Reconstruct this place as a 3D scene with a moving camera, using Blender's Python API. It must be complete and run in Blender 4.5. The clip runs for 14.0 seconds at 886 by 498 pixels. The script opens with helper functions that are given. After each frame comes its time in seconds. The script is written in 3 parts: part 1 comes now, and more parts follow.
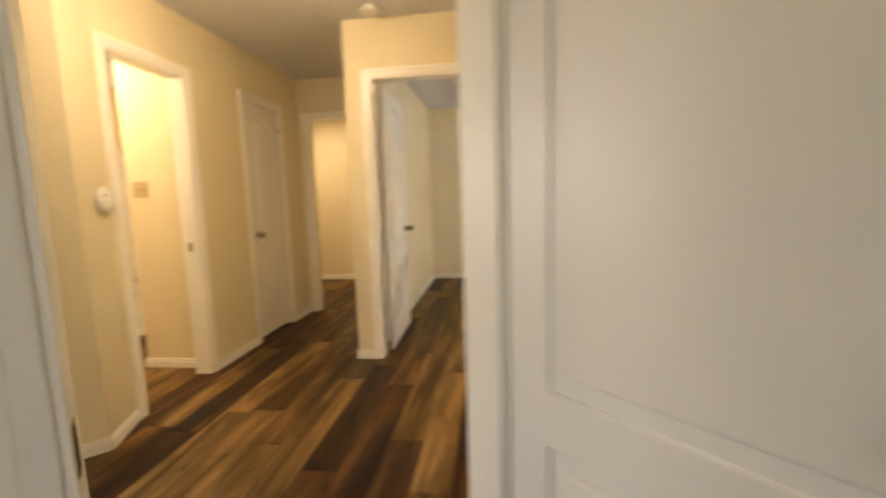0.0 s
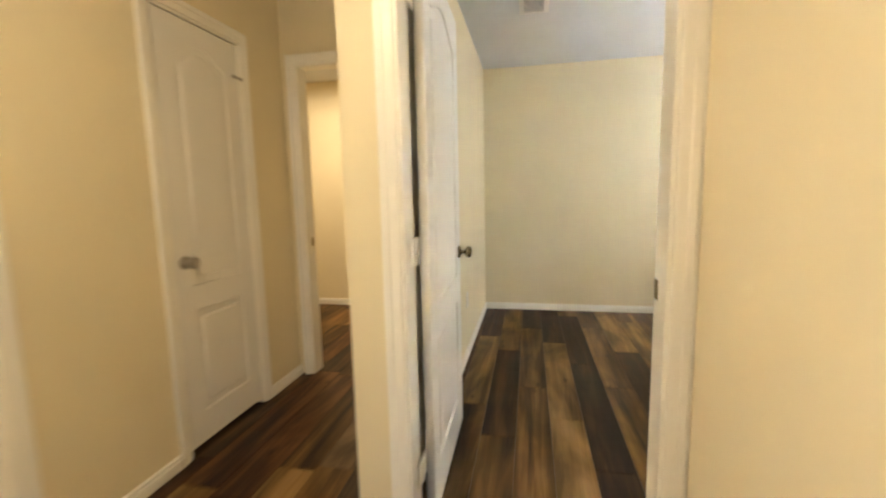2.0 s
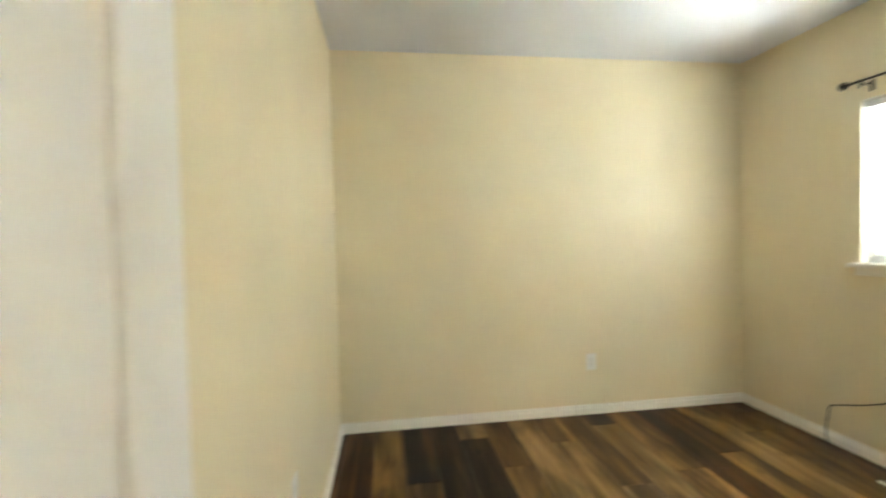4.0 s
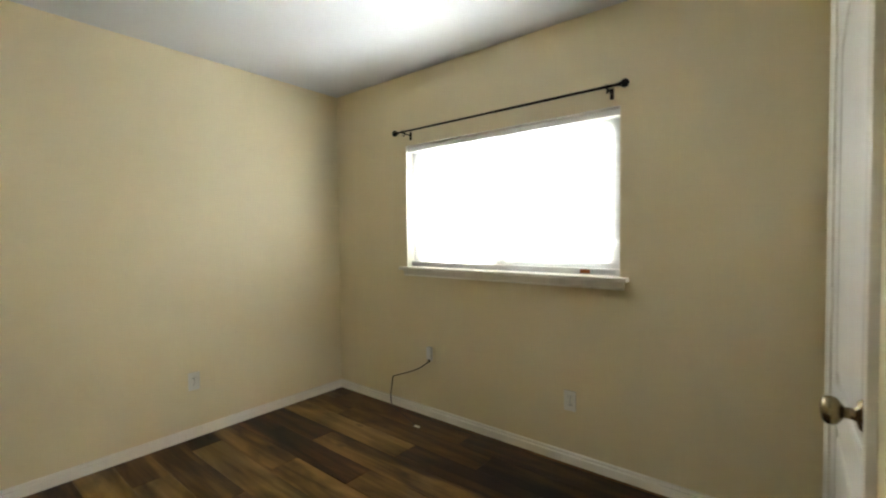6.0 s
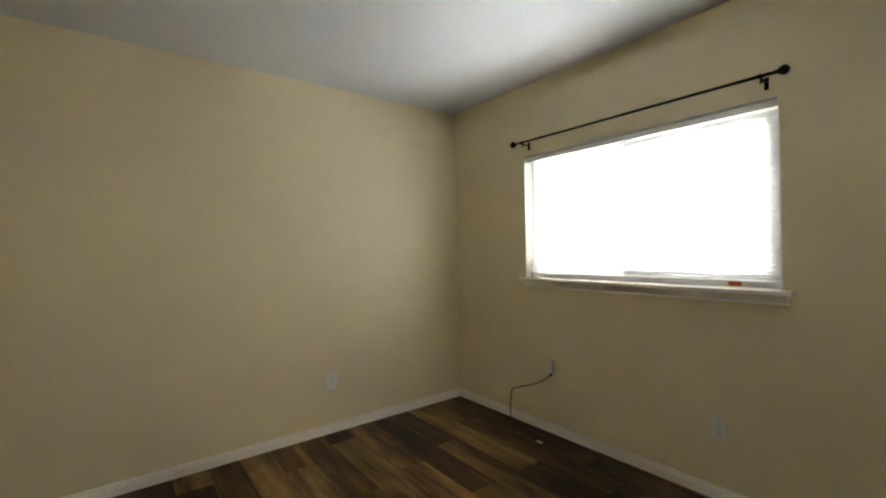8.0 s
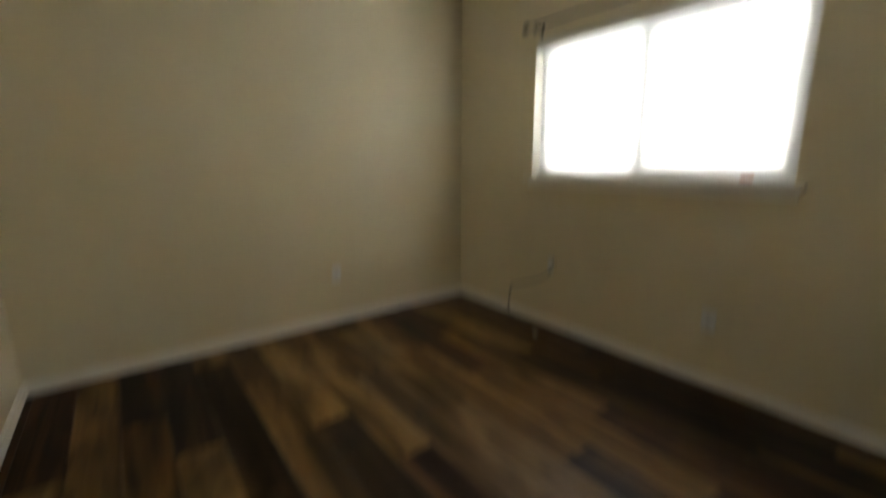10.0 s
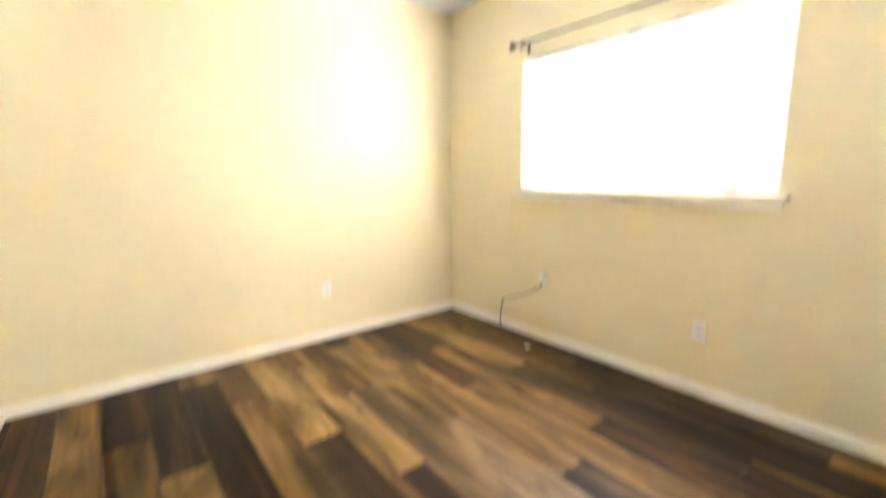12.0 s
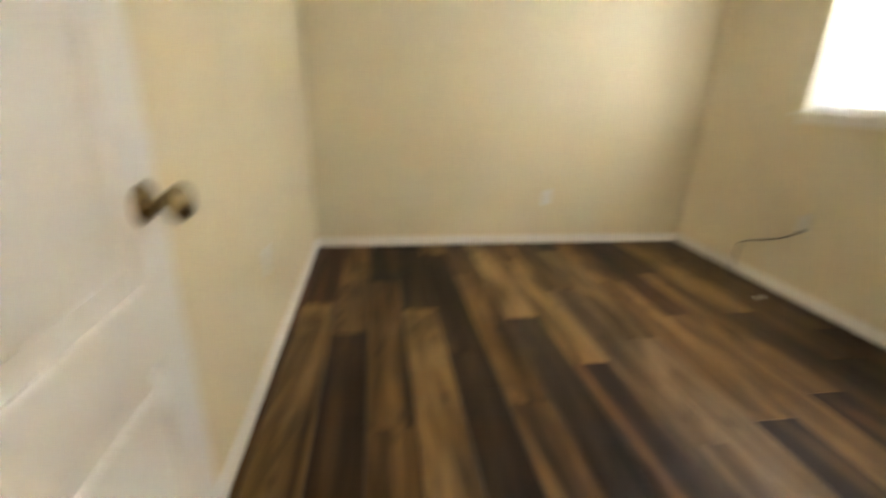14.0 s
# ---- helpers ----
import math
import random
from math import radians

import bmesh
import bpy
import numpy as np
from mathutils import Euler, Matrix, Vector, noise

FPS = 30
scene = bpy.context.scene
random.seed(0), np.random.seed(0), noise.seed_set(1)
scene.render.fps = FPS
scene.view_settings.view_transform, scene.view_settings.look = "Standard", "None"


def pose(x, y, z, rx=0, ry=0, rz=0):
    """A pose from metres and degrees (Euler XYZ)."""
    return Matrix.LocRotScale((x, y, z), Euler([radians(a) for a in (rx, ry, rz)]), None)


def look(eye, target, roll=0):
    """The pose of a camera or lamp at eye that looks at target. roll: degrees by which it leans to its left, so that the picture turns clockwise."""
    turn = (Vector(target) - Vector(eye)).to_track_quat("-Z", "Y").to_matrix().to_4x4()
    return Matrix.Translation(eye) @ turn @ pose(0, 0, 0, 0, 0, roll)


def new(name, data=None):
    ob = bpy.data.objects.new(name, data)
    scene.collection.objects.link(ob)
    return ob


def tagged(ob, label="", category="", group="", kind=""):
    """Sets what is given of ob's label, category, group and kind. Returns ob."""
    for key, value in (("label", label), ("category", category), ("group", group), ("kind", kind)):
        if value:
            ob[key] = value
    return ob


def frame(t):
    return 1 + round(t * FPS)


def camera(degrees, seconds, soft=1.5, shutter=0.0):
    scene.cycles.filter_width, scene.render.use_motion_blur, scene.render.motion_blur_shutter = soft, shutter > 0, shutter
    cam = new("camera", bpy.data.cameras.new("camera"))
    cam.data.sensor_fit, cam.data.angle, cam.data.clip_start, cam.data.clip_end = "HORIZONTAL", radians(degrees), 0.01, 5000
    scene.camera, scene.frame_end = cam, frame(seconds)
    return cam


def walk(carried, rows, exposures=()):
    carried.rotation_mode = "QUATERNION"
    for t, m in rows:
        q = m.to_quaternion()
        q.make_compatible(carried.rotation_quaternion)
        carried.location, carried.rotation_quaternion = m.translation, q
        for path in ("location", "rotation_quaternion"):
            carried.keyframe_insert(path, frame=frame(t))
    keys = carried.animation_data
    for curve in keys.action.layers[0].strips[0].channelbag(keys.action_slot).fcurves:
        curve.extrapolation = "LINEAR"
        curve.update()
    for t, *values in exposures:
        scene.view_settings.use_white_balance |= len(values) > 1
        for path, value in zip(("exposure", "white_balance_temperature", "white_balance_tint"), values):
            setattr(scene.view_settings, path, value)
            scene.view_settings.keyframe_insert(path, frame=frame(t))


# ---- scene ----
import itertools

cam = camera(91.8, 14.0, soft=2.1, shutter=0.85)
PATH = [
    (0, (0.948, -3.076, 1.216), (0.698, -1.106, 0.972), -1.8),
    (0.3, (0.848, -2.831, 1.182), (0.368, -0.904, 0.942), -1.3),
    (0.5, (0.798, -2.68, 1.217), (0.192, -0.787, 0.991), -1.2),
    (1, (0.665, -2.257, 1.188), (-0.06, -0.414, 0.914), -0.8),
    (1.5, (0.533, -1.789, 1.22), (-0.006, 0.118, 0.952), -3.0),
    (2, (0.461, -1.284, 1.218), (0.066, 0.661, 0.968), -1.3),
    (2.2, (0.443, -1.1, 1.216), (0.096, 0.85, 0.939), -1.3),
    (4.3, (0.317, 0.457, 1.263), (0.841, 2.387, 1.257), -0.6),
    (4.5, (0.383, 0.439, 1.245), (1.111, 2.301, 1.268), -0.1),
    (5, (0.5, 0.378, 1.284), (1.649, 2.014, 1.278), -0.6),
    (5.5, (0.566, 0.293, 1.283), (1.999, 1.688, 1.259), -0.3),
    (6, (0.596, 0.235, 1.29), (2.152, 1.489, 1.227), -0.6),
    (6.5, (0.6, 0.22, 1.295), (2.168, 1.46, 1.231), -1.1),
    (7, (0.583, 0.243, 1.301), (1.995, 1.659, 1.272), -1.5),
    (7.5, (0.535, 0.282, 1.292), (1.754, 1.867, 1.305), -1.3),
    (9.8, (0.481, 0.322, 1.224), (1.702, 1.901, 1.106), -0.4),
    (10, (0.52, 0.32, 1.177), (1.695, 1.887, 0.772), -0.2),
    (10.5, (0.494, 0.324, 1.087), (1.585, 1.804, 0.302), -0.2),
    (11, (0.501, 0.315, 1.085), (1.564, 1.768, 0.213), -0.7),
    (11.5, (0.508, 0.313, 1.098), (1.581, 1.782, 0.267), -1.1),
    (12, (0.522, 0.321, 1.166), (1.739, 1.873, 0.833), -0.7),
    (12.5, (0.538, 0.306, 1.236), (1.773, 1.878, 1.201), -0.7),
    (13, (0.534, 0.302, 1.225), (1.745, 1.894, 1.162), -0.6),
    (13.5, (0.454, 0.281, 1.179), (1.43, 2.0, 0.875), -0.5),
    (14, (0.452, 0.162, 1.101), (0.746, 2.016, 0.409), 2.1),
]
EXPOSURES = [
    (0.0, 2.83, 7900, 19), (0.5, 3.08, 7400, 16), (1.0, 3.14, 7050, 14), (1.5, 3.20, 7050, 14), (2.2, 3.16, 6550, 11), (4.3, 3.16, 6600, 4), (5.0, 3.10, 6600, 4), (6.0, 2.43, 6600, 6), (6.5, 2.21, 6600, 7), (7.0, 2.12, 6600, 7), (7.5, 2.01, 6600, 8),
    (9.8, 1.42, 6750, 9), (10.3, 1.56, 6950, 10), (10.5, 2.04, 7000, 11), (11.0, 3.71, 6900, 11), (11.5, 4.18, 6850, 11), (12.0, 4.19, 6650, 12), (12.5, 3.75, 6500, 12), (13.0, 3.30, 6500, 12), (13.5, 3.04, 6500, 12), (14.0, 3.02, 6850, 12),
]
walk(cam, [(t, look(eye, target, roll)) for t, eye, target, roll in PATH], EXPOSURES)

# ---- world and lamps ----
world = bpy.data.worlds.new("sky")
scene.world = world
world.use_nodes = True
wn = world.node_tree.nodes
sky = wn.new("ShaderNodeTexSky")
sky.sky_type, sky.sun_disc = "NISHITA", False
sky.sun_elevation, sky.sun_rotation = radians(42), radians(250)
world.node_tree.links.new(sky.outputs[0], wn["Background"].inputs[0])
wn["Background"].inputs[1].default_value = 0.12


def area_lamp(name, eye, target, width, height, watts, colour, spread=180):
    data = bpy.data.lights.new(name, "AREA")
    data.shape, data.size, data.size_y, data.energy, data.color = "RECTANGLE", width, height, watts, colour
    data.spread = radians(spread)
    ob = new(name, data)
    ob.matrix_world = look(eye, target)
    return ob


SUN = bpy.data.lights.new("sun", "SUN")
SUN.energy, SUN.angle, SUN.color = 2.5, radians(0.5), (1.0, 0.95, 0.88)
new("sun", SUN).matrix_world = look((-20, 8, 20), (0, 0, 0))
area_lamp("window_daylight", (3.16, 1.685, 1.66), (0, 1.685, 1.40), 1.46, 0.95, 40, (0.95, 0.965, 1.0), 138)
area_lamp("den_daylight", (1.6, -5.3, 1.5), (1.6, 0, 1.2), 1.5, 1.2, 0.85, (1.0, 0.92, 0.88))
area_lamp("living_daylight", (-5.2, -3.0, 1.5), (0, -3.0, 1.2), 2.2, 1.4, 7.5, (0.80, 0.90, 1.0))
WARM = (1.0, 0.81, 0.56)

# ---- materials ----


def material(name, colour, rough=0.5, metal=0.0):
    m = bpy.data.materials.new(name)
    m.use_nodes = True
    b = m.node_tree.nodes["Principled BSDF"]
    b.inputs["Base Color"].default_value = (*colour, 1)
    b.inputs["Roughness"].default_value = rough
    b.inputs["Metallic"].default_value = metal
    return m


def textured(name, colour, rough, scale, bump, stain=0.06, metal=0.0, distance=0.002):
    """Paint or plastic with a fine relief and a faint large-scale unevenness."""
    m = material(name, colour, rough, metal)
    n, l = m.node_tree.nodes, m.node_tree.links
    b = n["Principled BSDF"]
    co = n.new("ShaderNodeTexCoord")
    fine, wide = n.new("ShaderNodeTexNoise"), n.new("ShaderNodeTexNoise")
    fine.inputs["Scale"].default_value, fine.inputs["Detail"].default_value = scale, 3
    wide.inputs["Scale"].default_value, wide.inputs["Detail"].default_value = 1.7, 4
    bp = n.new("ShaderNodeBump")
    bp.inputs["Strength"].default_value, bp.inputs["Distance"].default_value = bump, distance
    mix = n.new("ShaderNodeMix")
    mix.data_type, mix.blend_type = "RGBA", "MULTIPLY"
    ramp = n.new("ShaderNodeMapRange")
    ramp.inputs["From Min"].default_value, ramp.inputs["From Max"].default_value = 0.3, 0.7
    ramp.inputs["To Min"].default_value, ramp.inputs["To Max"].default_value = 1 - stain, 1 + stain
    mix.inputs["Factor"].default_value = 1
    mix.inputs["A"].default_value = (*colour, 1)
    l.new(co.outputs["Object"], fine.inputs["Vector"])
    l.new(co.outputs["Object"], wide.inputs["Vector"])
    l.new(wide.outputs["Fac"], ramp.inputs["Value"])
    l.new(ramp.outputs[0], mix.inputs["B"])
    l.new(mix.outputs["Result"], b.inputs["Base Color"])
    l.new(fine.outputs["Fac"], bp.inputs["Height"])
    l.new(bp.outputs[0], b.inputs["Normal"])
    rr = n.new("ShaderNodeMapRange")
    rr.inputs["To Min"].default_value, rr.inputs["To Max"].default_value = rough - 0.06, min(1, rough + 0.06)
    l.new(wide.outputs["Fac"], rr.inputs["Value"])
    l.new(rr.outputs[0], b.inputs["Roughness"])
    return m


def plank_wood(name, dark, mid, light):
    """Printed vinyl plank: broad bands and finer streaks along the board, smoky patches, knots and a slight sheen."""
    m = material(name, mid, 0.5)
    n, l = m.node_tree.nodes, m.node_tree.links
    b = n["Principled BSDF"]
    b.inputs["Specular IOR Level"].default_value = 0.2
    co, info = n.new("ShaderNodeTexCoord"), n.new("ShaderNodeObjectInfo")

    def maths(operation, a, value):
        node = n.new("ShaderNodeMath")
        node.operation = operation
        l.new(a, node.inputs[0])
        node.inputs[1].default_value = value
        return node.outputs[0]

    shift = n.new("ShaderNodeVectorMath")
    shift.operation = "ADD"
    l.new(co.outputs["Object"], shift.inputs[0])
    l.new(maths("MULTIPLY", info.outputs["Random"], 83.0), shift.inputs[1])

    def streak(sx, sy, detail, distort):
        mp, ns = n.new("ShaderNodeMapping"), n.new("ShaderNodeTexNoise")
        mp.inputs["Scale"].default_value = (sx, sy, 1)
        ns.inputs["Scale"].default_value, ns.inputs["Detail"].default_value, ns.inputs["Distortion"].default_value = 1.0, detail, distort
        l.new(shift.outputs[0], mp.inputs["Vector"])
        l.new(mp.outputs[0], ns.inputs["Vector"])
        return ns.outputs["Fac"]

    def over(colour, fac, low, high, lo, hi):
        rng, mix = n.new("ShaderNodeMapRange"), n.new("ShaderNodeMix")
        rng.inputs["From Min"].default_value, rng.inputs["From Max"].default_value = low, high
        rng.inputs["To Min"].default_value, rng.inputs["To Max"].default_value = lo, hi
        mix.data_type, mix.blend_type = "RGBA", "MULTIPLY"
        mix.inputs["Factor"].default_value = 1
        l.new(fac, rng.inputs["Value"])
        l.new(colour, mix.inputs["A"])
        l.new(rng.outputs[0], mix.inputs["B"])
        return mix.outputs["Result"]

    band, streaks, grain, smoke = streak(8, 0.55, 3, 0.7), streak(20, 1.3, 4, 1.6), streak(100, 6.0, 4, 0.8), streak(5, 1.5, 4, 1.0)
    sway = n.new("ShaderNodeMix")
    sway.inputs["Factor"].default_value = 0.22
    l.new(band, sway.inputs["A"])
    l.new(streaks, sway.inputs["B"])
    ramp = n.new("ShaderNodeValToRGB")
    e = ramp.color_ramp.elements
    e[0].position, e[0].color = 0.37, (*dark, 1)
    e[1].position, e[1].color = 0.63, (*light, 1)
    c = ramp.color_ramp.elements.new(0.50)
    c.color = (*mid, 1)
    l.new(sway.outputs["Result"], ramp.inputs["Fac"])
    col = over(ramp.outputs[0], grain, 0.3, 0.7, 0.93, 1.06)
    col = over(col, smoke, 0.38, 0.60, 0.54, 1.16)
    # a few small dark knots, drawn out along the board
    mp, vor = n.new("ShaderNodeMapping"), n.new("ShaderNodeTexVoronoi")
    mp.inputs["Scale"].default_value = (3.0, 1.3, 1)
    vor.voronoi_dimensions = "2D"
    vor.inputs["Scale"].default_value = 1.0
    l.new(shift.outputs[0], mp.inputs["Vector"])
    l.new(mp.outputs[0], vor.inputs["Vector"])
    col = over(col, vor.outputs["Distance"], 0.012, 0.060, 0.50, 1.0)
    col = over(col, maths("FRACT", maths("MULTIPLY", info.outputs["Random"], 17.31), 0), 0, 1, 0.90, 1.10)
    l.new(col, b.inputs["Base Color"])
    rr = n.new("ShaderNodeMapRange")
    rr.inputs["To Min"].default_value, rr.inputs["To Max"].default_value = 0.40, 0.56
    l.new(grain, rr.inputs["Value"])
    l.new(rr.outputs[0], b.inputs["Roughness"])
    bp = n.new("ShaderNodeBump")
    bp.inputs["Strength"].default_value, bp.inputs["Distance"].default_value = 0.25, 0.0006
    l.new(grain, bp.inputs["Height"])
    l.new(bp.outputs[0], b.inputs["Normal"])
    return m


WALL = textured("beige wall paint", (0.800, 0.704, 0.480), 0.49, 160, 0.35, 0.03)
WHITE_WALL = textured("pale living wall paint", (0.74, 0.73, 0.70), 0.6, 160, 0.3, 0.03)
BATH_WALL = textured("cream bathroom paint", (0.74, 0.64, 0.42), 0.45, 150, 0.3, 0.03)
CEILING = textured("white ceiling paint", (0.71, 0.72, 0.725), 0.85, 120, 0.5, 0.03)
TRIM = textured("white trim enamel", (0.89, 0.86, 0.77), 0.33, 60, 0.06, 0.03)
DOOR = textured("white door enamel", (0.83, 0.81, 0.75), 0.36, 220, 0.12, 0.025)
PLASTIC = textured("white plastic", (0.82, 0.80, 0.74), 0.35, 40, 0.02, 0.02)
CREAM = textured("cream plastic", (0.80, 0.72, 0.54), 0.4, 40, 0.02, 0.02)
BEIGE = textured("beige plastic", (0.50, 0.38, 0.20), 0.4, 40, 0.02, 0.03)
# near-black that paints the shade in the vent and the outlet slots
RECESS_SHADE = material("dark recess shade", (0.03, 0.03, 0.03), 0.6)
SLOT_SHADE = textured("grey slot shade", (0.16, 0.15, 0.13), 0.6, 60, 0.05, 0.05)
PORCELAIN = textured("white porcelain", (0.85, 0.82, 0.74), 0.1, 8, 0.01, 0.01)
SURROUND = textured("white tub surround", (0.84, 0.80, 0.70), 0.2, 20, 0.02, 0.02)
BRASS = textured("aged brass", (0.36, 0.28, 0.15), 0.28, 90, 0.08, 0.2, 1.0)
NICKEL = textured("dull nickel", (0.42, 0.39, 0.34), 0.3, 90, 0.08, 0.15, 1.0)
CHROME = textured("chrome", (0.50, 0.49, 0.47), 0.16, 60, 0.01, 0.05, 1.0)
IRON = textured("dark bronze", (0.012, 0.009, 0.008), 0.62, 120, 0.15, 0.2)
IRON.node_tree.nodes["Principled BSDF"].inputs["Specular IOR Level"].default_value = 0.08
CORD = textured("brown cord", (0.016, 0.010, 0.006), 0.65, 200, 0.1, 0.1)
STICKER = textured("orange sticker", (0.45, 0.12, 0.025), 0.5, 40, 0.02, 0.05)
PAPER = textured("pale label paper", (0.62, 0.64, 0.64), 0.6, 40, 0.02, 0.05)
VINYL = textured("white window vinyl", (0.82, 0.82, 0.80), 0.35, 60, 0.03, 0.02)
SUBFLOOR = textured("dark underlay", (0.025, 0.018, 0.013), 0.8, 40, 0.2, 0.1)
GROUND = textured("dry grass ground", (0.16, 0.16, 0.09), 0.9, 5, 0.5, 0.25)
WOODS = {
    "d": plank_wood("dark brown plank", (0.0125, 0.0060, 0.0029), (0.034, 0.0165, 0.0072), (0.088, 0.045, 0.0170)),
    "g": plank_wood("golden plank", (0.090, 0.047, 0.0155), (0.238, 0.138, 0.049), (0.325, 0.202, 0.080)),
    "m": plank_wood("mid brown plank", (0.029, 0.0138, 0.0054), (0.118, 0.061, 0.0205), (0.242, 0.134, 0.0465)),
    "r": plank_wood("reddish plank", (0.017, 0.0072, 0.0036), (0.062, 0.0268, 0.0110), (0.156, 0.072, 0.0275)),
    "t": plank_wood("pale tan sheened plank", (0.060, 0.034, 0.0150), (0.160, 0.096, 0.0440), (0.245, 0.155, 0.0750)),
    "y": plank_wood("smoky grey plank", (0.023, 0.0138, 0.0080), (0.078, 0.047, 0.0245), (0.175, 0.109, 0.0530)),
}
GLASS = bpy.data.materials.new("window glass")
GLASS.use_nodes = True
gb = GLASS.node_tree.nodes["Principled BSDF"]
gb.inputs["Transmission Weight"].default_value, gb.inputs["Roughness"].default_value, gb.inputs["IOR"].default_value = 1.0, 0.0, 1.45
SLAT = bpy.data.materials.new("white blind slat")
SLAT.use_nodes = True
sn, sl = SLAT.node_tree.nodes, SLAT.node_tree.links
tr, df, ms = sn.new("ShaderNodeBsdfTranslucent"), sn.new("ShaderNodeBsdfDiffuse"), sn.new("ShaderNodeMixShader")
tr.inputs[0].default_value, df.inputs[0].default_value = (0.85, 0.85, 0.84, 1), (0.82, 0.82, 0.80, 1)
ms.inputs[0].default_value = 0.26
sl.new(df.outputs[0], ms.inputs[1])
sl.new(tr.outputs[0], ms.inputs[2])
sl.new(ms.outputs[0], sn["Material Output"].inputs[0])
BULB = bpy.data.materials.new("frosted lamp glass")
BULB.use_nodes = True
bb = BULB.node_tree.nodes["Principled BSDF"]
bb.inputs["Base Color"].default_value = (0.9, 0.85, 0.7, 1)
bb.inputs["Emission Color"].default_value = (*WARM, 1)
bb.inputs["Emission Strength"].default_value = 0.6

# ---- mesh tools ----


def box(bm, x0, x1, y0, y1, z0, z1):
    """Adds an axis-aligned block."""
    vs = [bm.verts.new((x, y, z)) for x in (x0, x1) for y in (y0, y1) for z in (z0, z1)]
    for q in ((0, 1, 3, 2), (4, 6, 7, 5), (0, 4, 5, 1), (2, 3, 7, 6), (0, 2, 6, 4), (1, 5, 7, 3)):
        bm.faces.new([vs[i] for i in q])


def prism(bm, outline, z0, z1):
    """Adds an upright prism over a convex outline."""
    lo, hi = [bm.verts.new((x, y, z0)) for x, y in outline], [bm.verts.new((x, y, z1)) for x, y in outline]
    n = len(outline)
    bm.faces.new(lo[::-1])
    bm.faces.new(hi)
    for i in range(n):
        bm.faces.new((lo[i], lo[(i + 1) % n], hi[(i + 1) % n], hi[i]))


def finish(bm, bevel=0.0, smooth=False):
    bmesh.ops.recalc_face_normals(bm, faces=bm.faces)
    if bevel:
        bmesh.ops.bevel(bm, geom=list(bm.edges), offset=bevel, segments=2, affect="EDGES", profile=0.6)
    for f in bm.faces:
        f.smooth = smooth
    return bm


def mesh_of(name, bm, mat):
    me = bpy.data.meshes.new(name)
    bm.to_mesh(me)
    bm.free()
    me.materials.append(mat)
    return me


def part(name, bm, mat, parent=None, label=""):
    ob = new(name, bm if isinstance(bm, bpy.types.Mesh) else mesh_of(name, bm, mat))
    if parent:
        ob.parent = parent
    return tagged(ob, label)


def blocks(boxes, bevel=0.0):
    bm = bmesh.new()
    for b in boxes:
        box(bm, *b)
    return finish(bm, bevel)


def joined(boxes):
    """One closed skin round blocks that touch."""
    cuts = [sorted({round(b[i + k], 5) for b in boxes for k in (0, 1)}) for i in (0, 2, 4)]
    cells = set()
    for b in boxes:
        spans = [range(cuts[i].index(round(b[2 * i], 5)), cuts[i].index(round(b[2 * i + 1], 5))) for i in range(3)]
        cells.update(itertools.product(*spans))
    bm, made = bmesh.new(), {}

    def corner(key):
        if key not in made:
            made[key] = bm.verts.new([cuts[i][key[i]] for i in range(3)])
        return made[key]

    for cell in sorted(cells):
        for axis in range(3):
            u, v = (axis + 1) % 3, (axis + 2) % 3
            for side in (0, 1):
                beyond = list(cell)
                beyond[axis] += 2 * side - 1
                if tuple(beyond) in cells:
                    continue
                loop = []
                for du, dv in ((0, 0), (1, 0), (1, 1), (0, 1)):
                    key = list(cell)
                    key[axis], key[u], key[v] = cell[axis] + side, cell[u] + du, cell[v] + dv
                    loop.append(corner(tuple(key)))
                bm.faces.new(loop)
    return finish(bm)


def lathe(profile, axis="z", steps=28, at=(0, 0, 0)):
    """Turns (radius, height) pairs about an axis."""
    bm = bmesh.new()
    rings = []
    for r, h in profile:
        ring = []
        for i in range(steps):
            a = 2 * math.pi * i / steps
            p = (r * math.cos(a), r * math.sin(a), h)
            if axis == "x":
                p = (p[2], p[0], p[1])
            if axis == "y":
                p = (p[0], p[2], p[1])
            ring.append(bm.verts.new(Vector(p) + Vector(at)))
        rings.append(ring)
    for a, b in zip(rings, rings[1:]):
        for i in range(steps):
            bm.faces.new((a[i], a[(i + 1) % steps], b[(i + 1) % steps], b[i]))
    bm.faces.new(rings[0])
    bm.faces.new(rings[-1])
    return finish(bm, smooth=True)


def loft(loops):
    bm = bmesh.new()
    rings = [[bm.verts.new(p) for p in loop] for loop in loops]
    n = len(rings[0])
    for a, b in zip(rings, rings[1:]):
        for i in range(n):
            bm.faces.new((a[i], a[(i + 1) % n], b[(i + 1) % n], b[i]))
    bm.faces.new(rings[0])
    bm.faces.new(rings[-1])
    return finish(bm, smooth=True)


